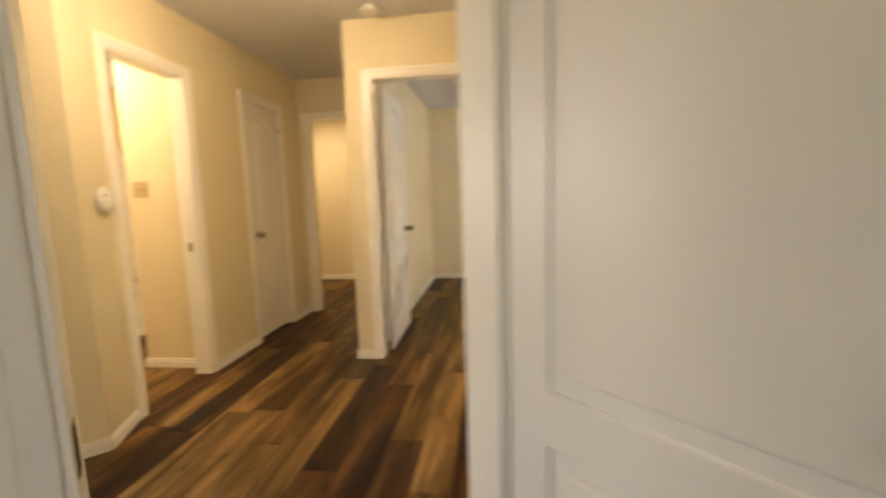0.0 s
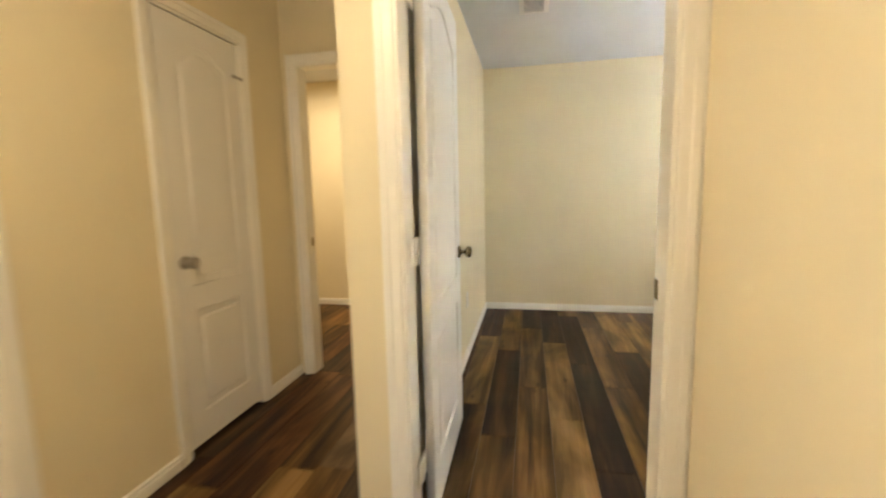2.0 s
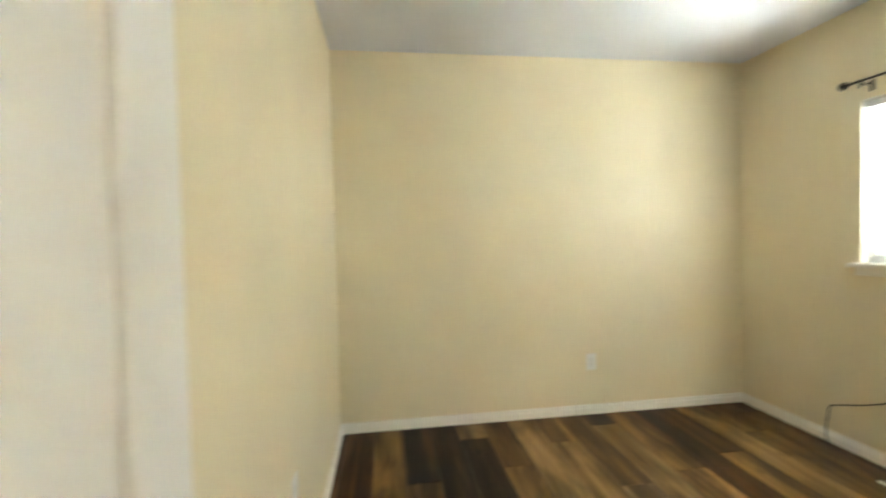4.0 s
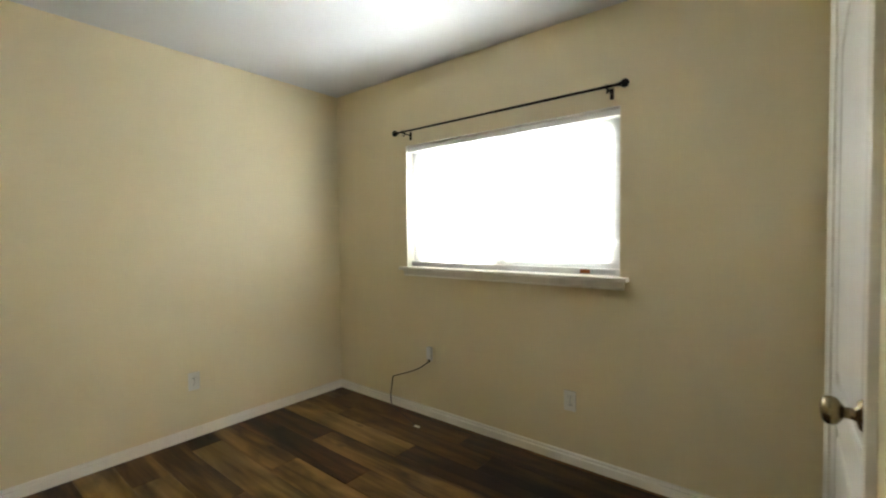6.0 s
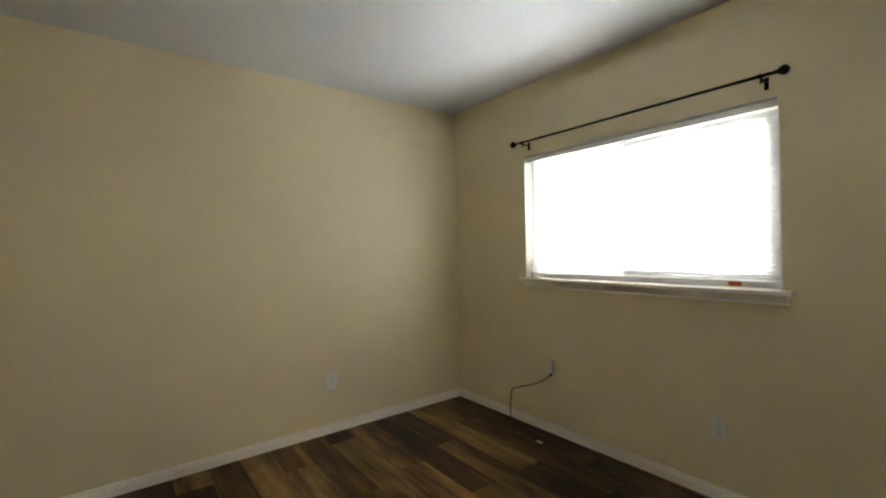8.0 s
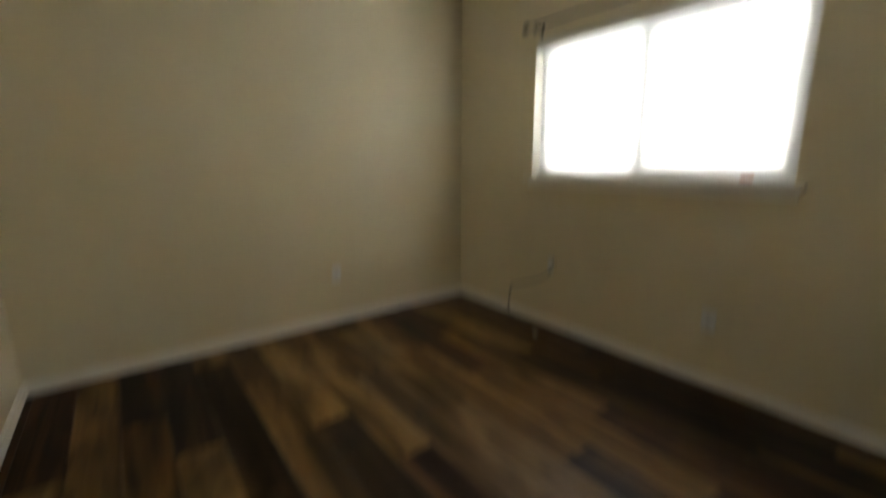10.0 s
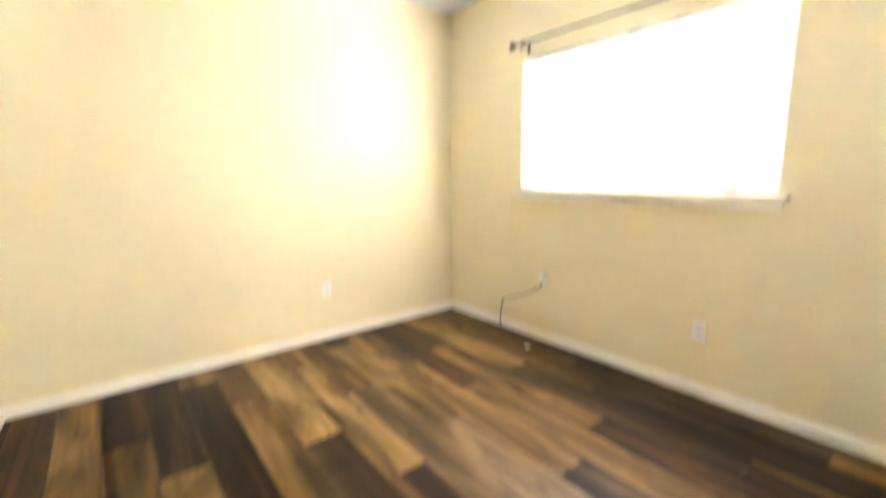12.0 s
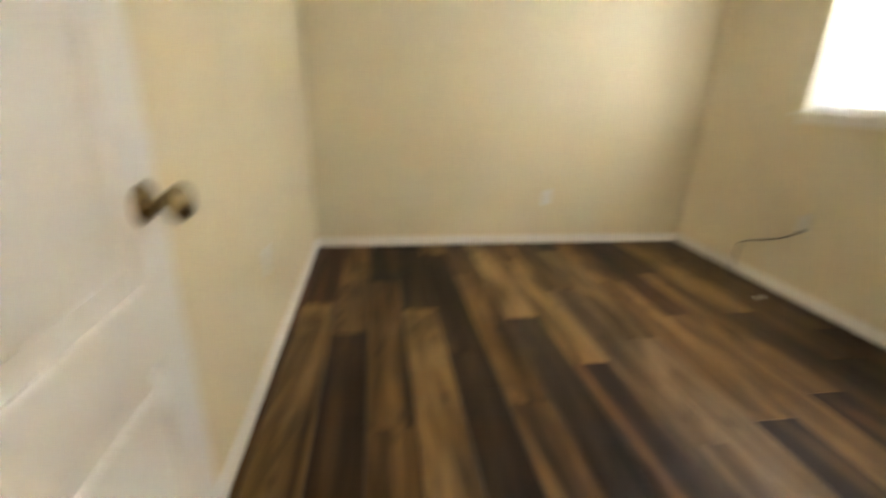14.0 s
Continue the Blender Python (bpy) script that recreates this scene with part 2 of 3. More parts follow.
def plate(outer, holes, thick, bevel, mat, name):
    """A flat sheet in x-z with holes and rounded rims, thick along y, centred on y = 0."""
    cu = bpy.data.curves.new(name, "CURVE")
    cu.dimensions, cu.fill_mode, cu.extrude, cu.bevel_depth, cu.bevel_resolution = "2D", "BOTH", thick / 2 - bevel, bevel, 2
    cu.offset = -bevel
    for pts in (outer, *holes):
        sp = cu.splines.new("POLY")
        sp.points.add(len(pts) - 1)
        for p, (x, z) in zip(sp.points, pts):
            p.co = (x, z, 0, 1)
        sp.use_cyclic_u = True
    tmp = bpy.data.objects.new(name, cu)
    scene.collection.objects.link(tmp)
    me = bpy.data.meshes.new_from_object(tmp.evaluated_get(bpy.context.evaluated_depsgraph_get()))
    bpy.data.objects.remove(tmp)
    me.transform(Matrix.Rotation(radians(90), 4, "X"))
    me.materials.clear()
    me.materials.append(mat)
    return me


def tube(name, points, radius, mat, parent=None, smooth_curve=False):
    cu = bpy.data.curves.new(name, "CURVE")
    cu.dimensions, cu.bevel_depth, cu.bevel_resolution, cu.use_fill_caps = "3D", radius, 3, True
    sp = cu.splines.new("NURBS" if smooth_curve else "POLY")
    sp.points.add(len(points) - 1)
    for p, co in zip(sp.points, points):
        p.co = (*co, 1)
    if smooth_curve:
        sp.use_endpoint_u, sp.order_u = True, 3
    tmp = bpy.data.objects.new(name, cu)
    scene.collection.objects.link(tmp)
    me = bpy.data.meshes.new_from_object(tmp.evaluated_get(bpy.context.evaluated_depsgraph_get()))
    bpy.data.objects.remove(tmp)
    me.materials.clear()
    me.materials.append(mat)
    return part(name, me, mat, parent)


def structure(name, bm, mat, label, category):
    return tagged(part(name, bm, mat), label, category, kind="structure")


def empty(name, m, label, category, group="", kind=""):
    ob = new(name)
    ob.empty_display_size = 0.1
    ob.matrix_world = m
    return tagged(ob, label, category, group, kind)


# ---- the shell ----
H = 2.46      # ceiling
T = 0.115     # wall thickness
HX = -1.105   # hall side of the bathroom wall
EX = 2.895    # window wall
NY = 3.222    # far bedroom wall
EY = 1.345    # end of the hall
RX = 0.915    # right hall wall
DOOR_TOP = 2.070
B0, B1 = 0.060, 0.856      # bedroom doorway
C0, C1 = 1.66, 2.55        # bedroom closet doorway
W0, W1, WZ0, WZ1 = 0.912, 2.428, 1.064, 1.946   # window
H0, H1 = 0.327, 0.925       # hall closet doorway
P0, P1 = -0.935, -0.332      # bathroom doorway
E0, E1 = -1.020, -0.335    # doorway at the hall's end

structure("wall_bedroom_south", joined([
    (-T, B0, 0, T, 0, H), (B0, B1, 0, T, DOOR_TOP, H), (B1, C0, 0, T, 0, H), (C0, C1, 0, T, DOOR_TOP, H), (C1, EX + 0.2, 0, T, 0, H)]),
    WALL, "beige painted wall with two doorways", "wall")
structure("wall_bedroom_west", blocks([(-T, 0, T, NY, 0, H)]), WALL, "plain beige wall behind the open door", "wall")
structure("wall_bedroom_north", blocks([(-T, EX + 0.2, NY, NY + T, 0, H)]), WALL, "plain beige wall facing the doorway", "wall")
structure("wall_bedroom_east", joined([
    (EX, EX + 0.2, T, W0, 0, H), (EX, EX + 0.2, W1, NY, 0, H), (EX, EX + 0.2, W0, W1, 0, WZ0), (EX, EX + 0.2, W0, W1, WZ1, H)]),
    WALL, "beige wall with a wide window", "wall")
structure("wall_hall_west", joined([
    (HX - T, HX, -0.995, P0, 0, H), (HX - T, HX, P0, P1, DOOR_TOP, H), (HX - T, HX, P1, H0, 0, H), (HX - T, HX, H0, H1, DOOR_TOP, H), (HX - T, HX, H1, EY, 0, H)]),
    WALL, "beige hall wall with bathroom and closet doorways", "wall")
bm = bmesh.new()
prism(bm, [(HX, -0.995), (HX - T, -0.995), (-1.30, -1.165), (-1.34, -1.47), (-1.25, -1.52), (-1.0, -1.27)], 0, H)
structure("wall_hall_corner", finish(bm), WALL, "beige angled corner of the hall wall", "wall")
structure("wall_hall_end", joined([(HX - T, E0, EY, EY + T, 0, H), (E0, E1, EY, EY + T, DOOR_TOP, H), (E1, -T, EY, EY + T, 0, H)]),
          WALL, "beige wall at the end of the hall with a doorway", "wall")
structure("wall_hall_east", blocks([(RX, RX + T, -1.965, 0, 0, H)]), WALL, "plain beige hall wall with a light switch", "wall")

# the angled doorway at the start: u runs along the wall, v towards the hall
PX, PY, S = 0.940, -1.985, math.sqrt(0.5)
DIAG = Matrix(((-S, -S, 0, PX), (-S, S, 0, PY), (0, 0, 1, 0), (0, 0, 0, 1)))
D0, D1 = 0.085, 0.845
bm = joined([(-0.16, D0, -T, 0, 0, H), (D0, D1, -T, 0, DOOR_TOP, H), (D1, 1.40, -T, 0, 0, H)])
bm.transform(DIAG)
structure("wall_den_angled", bm, WALL, "beige angled wall with an open doorway", "wall")
structure("wall_den_north", blocks([(RX + T, 3.1, -2.06, -1.96, 0, H)]), WALL, "plain beige wall of the first room", "wall")
structure("wall_den_east", blocks([(3.0, 3.1, -5.5, -2.06, 0, H)]), WALL, "plain beige wall of the first room", "wall")
structure("wall_den_south", joined([(-0.2, 0.85, -5.6, -5.5, 0, H), (2.35, 3.1, -5.6, -5.5, 0, H), (0.85, 2.35, -5.6, -5.5, 0, 0.9), (0.85, 2.35, -5.6, -5.5, 2.1, H)]),
          WALL, "plain beige wall with a window opening", "wall")
structure("wall_den_west", blocks([(-0.2, -0.085, -5.5, -2.93, 0, H)]), WALL, "plain beige wall of the first room", "wall")
structure("wall_living_north", blocks([(-5.5, -1.30, -1.165, -1.0, 0, H)]), WHITE_WALL, "pale wall of the living room in daylight", "wall")
structure("wall_living_west", joined([(-5.5, -5.4, -5.6, -4.1, 0, H), (-5.5, -5.4, -1.9, -1.165, 0, H), (-5.5, -5.4, -4.1, -1.9, 0, 0.8), (-5.5, -5.4, -4.1, -1.9, 2.2, H)]),
          WHITE_WALL, "pale living room wall with a window opening", "wall")
structure("wall_living_south", blocks([(-5.4, -0.2, -5.6, -5.5, 0, H)]), WHITE_WALL, "pale wall of the living room", "wall")
# bathroom, hall closet and the room beyond the hall
BW, BN = -3.05, 1.20
structure("wall_bath_west", blocks([(BW - 0.1, BW, -1.0, 3.3, 0, H)]), BATH_WALL, "cream bathroom wall behind the toilet", "wall")
structure("wall_bath_north", blocks([(BW, -1.70, BN, BN + 0.1, 0, H)]), BATH_WALL, "cream wall above the bathtub", "wall")
structure("wall_bath_partition", joined([(-1.70, HX - T, -0.235, -0.12, 0, H), (-1.70, -1.59, -0.12, EY + T, 0, H)]), BATH_WALL, "cream bathroom wall with a light switch", "wall")
structure("wall_far_room_north", blocks([(BW, -T, 3.20, 3.32, 0, H)]), WALL, "plain beige wall of the far room", "wall")
structure("wall_far_room_south", blocks([(BW, HX - T, EY + T, EY + T + 0.08, 0, H)]), WALL, "plain beige wall of the far room", "wall")
structure("ceiling", blocks([(-5.6, 3.2, -5.7, 3.5, H, H + 0.12)]), CEILING, "white textured ceiling", "ceiling")
floor = structure("floor", blocks([(-5.6, 3.2, -5.7, 3.5, -0.12, -0.012)]), SUBFLOOR, "brown mixed-tone vinyl plank floor", "floor")
structure("ground", blocks([(-300, 300, -300, 300, -0.4, -0.3)]), GROUND, "dry grassy ground outside the window", "ground")

# ---- trim ----


def baseboard(x0, y0, x1, y1):
    """A moulded skirting on the left-hand side of the line from one point to the other."""
    a, b = Vector((x0, y0, 0)), Vector((x1, y1, 0))
    d = (b - a).normalized()
    nrm = Vector((-d.y, d.x, 0))
    prof = [(0, 0), (0.0150, 0), (0.0150, 0.0425), (0.0138, 0.0440), (0.0045, 0.0450), (0.0040, 0.0515), (0.0115, 0.0530), (0.0110, 0.0605), (0.005, 0.0655), (0, 0.066)]
    bm = bmesh.new()
    rings = [[bm.verts.new(p + nrm * o + Vector((0, 0, z))) for o, z in prof] for p in (a, b)]
    for i in range(len(prof)):
        j = (i + 1) % len(prof)
        bm.faces.new((rings[0][i], rings[0][j], rings[1][j], rings[1][i]))
    bm.faces.new(rings[0])
    bm.faces.new(rings[1])
    return structure("baseboard", finish(bm), TRIM, "white moulded baseboard along the wall", "baseboard")


CW = 0.057   # casing width
baseboard(EX, T, EX, NY)
baseboard(EX, NY, 0, NY)
baseboard(0, NY, 0, T)
baseboard(B1 + CW, T, C0 - CW, T)
baseboard(C1 + CW, T, EX, T)
baseboard(B0 - CW, 0, -T - 0.012, 0)
baseboard(-T, 0, -T, EY)
baseboard(RX, -1.90, RX, 0)
baseboard(HX, P0 - CW, -1.0, -1.27)
baseboard(-1.0, -1.27, -1.25, -1.52)
baseboard(HX, H0 - CW, HX, P1 + CW)
baseboard(HX, EY, HX, H1 + CW)
baseboard(-1.30, -1.165, -5.4, -1.165)
baseboard(HX - T, -0.235, -1.712, -0.235)
baseboard(-1.70, -0.247, -1.70, 0.43)
baseboard(BW, 0.42, BW, -0.9)
baseboard(-T, 3.20, BW, 3.20)



def casing(name, m, width, label):
    """Jambs, head and mitred casing of a doorway on the plane v = 0 (hall side at v > 0): u from 0 to width, the wall at v from -T to 0."""
    door_frame = empty(name, m, label, "door frame", kind="structure")
    j = 0.018

    def board(name, b):
        part(name, blocks([b], 0.0025), TRIM, door_frame)

    board("jamb", (-0.002, j, -T - 0.001, 0.001, 0, DOOR_TOP))
    board("jamb", (width - j, width + 0.002, -T - 0.001, 0.001, 0, DOOR_TOP))
    board("head_jamb", (j, width - j, -T - 0.001, 0.001, DOOR_TOP - j, DOOR_TOP + 0.002))
    return door_frame


def casing_face(door_frame, width, v, out):
    """Moulded casing boards round the opening, proud of the wall at v towards out."""
    g, s = 0.005, (1 if out > 0 else -1)
    prof = [(0, 0), (0, 0.008), (0.006, 0.0105), (0.030, 0.0115), (0.034, 0.0155), (0.050, 0.017), (CW, 0.014), (CW, 0)]

    def board(name, ends):
        bm = bmesh.new()
        rings = [[bm.verts.new(at(o, h)) for o, h in prof] for at in ends]
        for i in range(len(prof)):
            k = (i + 1) % len(prof)
            bm.faces.new((rings[0][i], rings[0][k], rings[1][k], rings[1][i]))
        bm.faces.new(rings[0])
        bm.faces.new(rings[1])
        part(name, finish(bm), TRIM, door_frame)

    top = DOOR_TOP - g
    board("side_casing", [lambda o, h: (g - o, v + s * h, 0), lambda o, h: (g - o, v + s * h, top + o)])
    board("side_casing", [lambda o, h: (width - g + o, v + s * h, 0), lambda o, h: (width - g + o, v + s * h, top + o)])
    board("head_casing", [lambda o, h: (g - o, v + s * h, top + o), lambda o, h: (width - g + o, v + s * h, top + o)])


def local(ox, oy, ux, uy):
    """u along (ux, uy) from a corner, v to the left of u, z up."""
    return Matrix(((ux, -uy, 0, ox), (uy, ux, 0, oy), (0, 0, 1, 0), (0, 0, 0, 1)))


# v must point to the hall: on the south wall of the bedroom it is -y, so u runs towards -x
F_BED = casing("door_frame_1", local(B1, 0, -1, 0), B1 - B0, "white casing round the bedroom doorway")
casing_face(F_BED, B1 - B0, 0, 1)
casing_face(F_BED, B1 - B0, -T, -1)
F_CLO = casing("door_frame_2", local(C1, 0, -1, 0), C1 - C0, "white casing round the bedroom closet door")
casing_face(F_CLO, C1 - C0, -T, -1)
F_BATH = casing("door_frame_3", local(HX, P1, 0, -1), P1 - P0, "white casing round the bathroom doorway")
casing_face(F_BATH, P1 - P0, 0, 1)
F_HALL = casing("door_frame_4", local(HX, H1, 0, -1), H1 - H0, "white casing round the hall closet door")
casing_face(F_HALL, H1 - H0, 0, 1)
F_END = casing("door_frame_5", local(E1, EY, -1, 0), E1 - E0, "white casing round the doorway at the hall's end")
casing_face(F_END, E1 - E0, 0, 1)
F_DEN = casing("door_frame_6", DIAG @ Matrix.Translation((D0, 0, 0)), D1 - D0, "white casing round the angled doorway")
casing_face(F_DEN, D1 - D0, 0, 1)
casing_face(F_DEN, D1 - D0, -T, -1)


def knob(parent, x, y, z, side, mat, label):
    """A round door knob on the face at y, pointing along side * y."""
    prof = [(0.0, -0.001), (0.031, -0.001), (0.031, 0.004), (0.026, 0.010), (0.014, 0.013), (0.011, 0.018), (0.011, 0.030), (0.016, 0.034),
            (0.0255, 0.041), (0.0285, 0.050), (0.0270, 0.058), (0.021, 0.064), (0.008, 0.0665), (0.0, 0.0668)]
    bm = lathe([(max(r, 0.0004), h * side) for r, h in prof], "y", 28, (x, y, z))
    bmesh.ops.recalc_face_normals(bm, faces=bm.faces)
    return part("knob", bm, mat, parent, label)


def hinge(parent, x, y, z, mat):
    """Leaf and barrel of a butt hinge with its pin upright at x, y."""
    bm = lathe([(0.0055, -0.045), (0.0065, -0.043), (0.0065, 0.043), (0.0055, 0.045)], "z", 12, (x, y, z))
    box(bm, x - 0.018, x + 0.018, y - 0.0018, y + 0.0018, z - 0.044, z + 0.044)
    part("hinge", finish(bm), mat, parent)


def arch(x0, x1, z0, z1, rise, steps=18):
    """A panel outline whose top swells in the middle, as on camber-top doors."""
    pts = [(x0, z0), (x1, z0)]
    for i in range(steps + 1):
        f = i / steps
        s = 0.5 - 0.5 * math.cos(2 * math.pi * f)
        pts.append((x1 + (x0 - x1) * f, z1 - rise + rise * s ** 0.8))
    return pts


def shrink(pts, d):
    xs, zs = [p[0] for p in pts], [p[1] for p in pts]
    cx, cz = (min(xs) + max(xs)) / 2, (min(zs) + max(zs)) / 2
    kx, kz = 1 - 2 * d / (max(xs) - min(xs)), 1 - 2 * d / (max(zs) - min(zs))
    return [(cx + (x - cx) * kx, cz + (z - cz) * kz) for x, z in pts]


def panel_door(name, m, width, label, knob_mat, hinges_mat, hinge_y=0.0, knob_sides=(1, -1), height=2.035, foot=0.012):
    """Moulded two-panel door: the hinge edge at x = 0, the slab centred on y = 0, its foot clear of the floor."""
    door = empty(name, m, label, "door")
    th, st = 0.035, 0.108
    top = foot + height
    outer = [(0, foot), (width, foot), (width, top), (0, top)]
    low = [(st, 0.190), (width - st, 0.190), (width - st, 0.690), (st, 0.690)]
    high = arch(st, width - st, 0.815, top - 0.100, 0.072)
    part("door_frame", plate(outer, [low, high], th, 0.006, DOOR, "stiles"), DOOR, door)
    core = bmesh.new()
    box(core, st - 0.02, width - st + 0.02, -0.0075, 0.0075, 0.165, top - 0.080)
    part("door_core", finish(core), DOOR, door)
    part("lower_panel", plate(shrink(low, 0.034), [], 0.032, 0.013, DOOR, "panel"), DOOR, door)
    part("upper_panel", plate(shrink(high, 0.034), [], 0.032, 0.013, DOOR, "panel"), DOOR, door)
    for s in knob_sides:
        knob(door, width - 0.062, s * th / 2, 0.932, s, knob_mat, "round brass door knob" if knob_mat is BRASS else "round dull nickel knob")
    if hinges_mat:
        for z in (0.22, 1.055, 1.90):
            hinge(door, 0.0, hinge_y, z, hinges_mat)
    return door


def swing(px, py, degrees, flip=0.0):
    """Pose of a door whose hinge stands at px, py and which runs along that heading."""
    return pose(px, py, 0, 0, 0, degrees)


# bedroom door, standing open along the west wall
door_1 = panel_door("door_1", swing(0.105, 0.150, 91.0), 0.742, "white two-panel door standing open against the wall", BRASS, None, 0.0, (-1,))
for z in (0.24, 1.03, 1.86):
    part("hinge", blocks([(-0.096, 0.002, 0.018, 0.024, z - 0.045, z + 0.045), (-0.052, -0.038, 0.014, 0.030, z - 0.045, z + 0.045)], 0.0008), TRIM, door_1, "hinge painted over in white")
# bedroom closet door, shut
panel_door("door_2", swing(C1 - 0.02, T - 0.017, 180), C1 - C0 - 0.042, "white two-panel closet door, shut", BRASS, TRIM, -0.0205, (-1,))
# hall closet door, shut
door_3 = panel_door("door_3", swing(HX - 0.020, H1 - 0.02, -90), H1 - H0 - 0.042, "white two-panel hall closet door, shut, a metal stop on its top hinge", NICKEL, TRIM, 0.0205, (1,), 2.015, 0.032)
door_stop = lathe([(0.0085, 0), (0.0085, 0.010), (0.0045, 0.012), (0.0045, 0.050), (0.011, 0.052), (0.011, 0.062), (0.008, 0.064)], "x", 14, (-0.004, 0.030, 1.872))
box(door_stop, -0.060, -0.002, 0.022, 0.028, 1.866, 1.878)
part("hinge_stop", door_stop, NICKEL, door_3, "dull metal hinge-pin door stop")
structure("trim", blocks([(B1 + CW - 0.002, RX, -0.011, 0, 0, DOOR_TOP + CW)]), TRIM, "thin white filler strip beside the casing", "trim")
# first room's door, standing open
panel_door("door_4", DIAG @ pose(D0 - 0.010, -T - 0.0215, 0, 0, 0, -90), 0.745, "white two-panel door standing open", BRASS, None)


def strike_plate(name, boxes, label):
    ob = tagged(part(name, blocks(boxes, 0.0008), BRASS), label, "strike plate")
    return ob


strike_plate("strike_plate", [(HX - 0.075, HX - 0.045, P1 - 0.0205, P1 - 0.0175, 0.89, 0.95)], "small brass strike plate on the bathroom jamb")
strike_plate("strike_plate", [(B1 - 0.0205, B1 - 0.0175, 0.075, 0.105, 0.89, 0.95)], "small brass strike plate on the bedroom jamb")
strike_plate("strike_plate", [(E0 + 0.0175, E0 + 0.0205, EY + 0.06, EY + 0.09, 0.89, 0.95)], "small brass strike plate at the hall's end")
sp_bm = blocks([(D1 - 0.0205, D1 - 0.0175, -0.10, -0.07, 0.88, 0.95)], 0.0008)
sp_bm.transform(DIAG)
tagged(part("strike_plate", sp_bm, BRASS), "small brass strike plate on the angled jamb", "strike plate")

# ---- bedroom ----


def window():
    win = empty("window_1", pose(EX, 0, 0), "white vinyl sliding window with a wooden sill", "window", kind="structure")
    fx0, fx1 = 0.084, 0.145
    for b in ((fx0, fx1, W0, W0 + 0.035, WZ0, WZ1), (fx0, fx1, W1 - 0.035, W1, WZ0, WZ1), (fx0, fx1, W0 + 0.035, W1 - 0.035, WZ0, WZ0 + 0.038),
              (fx0, fx1, W0 + 0.035, W1 - 0.035, WZ1 - 0.035, WZ1)):
        part("window_frame", blocks([b], 0.003), VINYL, win)
    mid = 1.68
    for y0, y1, x in ((W0 + 0.035, mid + 0.032, 0.090), (mid - 0.032, W1 - 0.035, 0.113)):
        z0, z1, w = WZ0 + 0.038, WZ1 - 0.035, 0.048
        sash = part("sash", blocks([(x, x + 0.02, y0, y0 + w, z0, z1), (x, x + 0.02, y1 - w, y1, z0, z1), (x, x + 0.02, y0 + w, y1 - w, z0, z0 + w), (x, x + 0.02, y0 + w, y1 - w, z1 - w, z1)], 0.002), VINYL, win)
        pane = part("pane", blocks([(x + 0.008, x + 0.012, y0 + w, y1 - w, z0 + w, z1 - w)]), GLASS, sash)
        pane.visible_shadow = False
    # reveal, stool and apron
    for b in ((-0.001, fx0, W0 - 0.001, W0 + 0.004, WZ0, WZ1), (-0.001, fx0, W1 - 0.004, W1 + 0.001, WZ0, WZ1), (-0.001, fx0, W0 + 0.004, W1 - 0.004, WZ1 - 0.004, WZ1 + 0.001)):
        part("reveal", blocks([b]), TRIM, win)
    bm = bmesh.new()
    prism(bm, [(-0.062, W0 - 0.045), (0, W0 - 0.045), (0, W0 + 0.0005), (fx0, W0 + 0.0005), (fx0, W1 - 0.0005), (0, W1 - 0.0005), (0, W1 + 0.03), (-0.062, W1 + 0.03)], WZ0 - 0.021, WZ0 + 0.001)
    part("window_sill", finish(bm, 0.003), TRIM, win)
    bm = bmesh.new()
    prism(bm, [(0, 0), (-0.016, 0), (-0.010, -0.035), (-0.013, -0.046), (0, -0.046)], W0 - 0.022, W1 + 0.022)
    bm.transform(Matrix.Translation((0, 0, WZ0 - 0.021)) @ Matrix(((1, 0, 0, 0), (0, 0, 1, 0), (0, 1, 0, 0), (0, 0, 0, 1))))
    part("apron", finish(bm, 0.0015), TRIM, win)
    return win


def blinds():
    bl = empty("window_blind", pose(EX + 0.067, 0, 0), "white mini blind lowered over the bright window", "blind")
    part("headrail", blocks([(-0.055, 0.014, W0 + 0.006, W1 - 0.006, WZ1 - 0.044, WZ1 - 0.012)], 0.002), VINYL, bl)
    part("bottom_rail", blocks([(-0.022, 0.006, W0 + 0.006, W1 - 0.006, WZ0 + 0.002, WZ0 + 0.036)], 0.002), VINYL, bl)
    bm = bmesh.new()
    w, half, tilt = 0.0245, (W1 - W0) / 2 - 0.011, radians(-71)
    cross = [(-0.5, 0), (-0.17, 0.0022), (0.17, 0.0022), (0.5, 0)]
    lo = []
    for y in (-half, half):
        lo.append([bm.verts.new((w * a * math.cos(tilt) - h * math.sin(tilt), y, w * a * math.sin(tilt) + h * math.cos(tilt))) for a, h in cross])
    for i in range(3):
        bm.faces.new((lo[0][i], lo[0][i + 1], lo[1][i + 1], lo[1][i]))
    me = mesh_of("slat", finish(bm, smooth=True), SLAT)
    z = WZ0 + 0.052
    while z < WZ1 - 0.040:
        s = part("slat", me, SLAT, bl)
        s.location = (0, (W0 + W1) / 2, z)
        z += 0.0205
    for y in (W0 + 0.12, (W0 + W1) / 2, W1 - 0.12):
        tube("ladder_cord", [(-0.012, y, WZ0 + 0.037), (-0.012, y, WZ1 - 0.03)], 0.0008, VINYL, bl)
    return bl


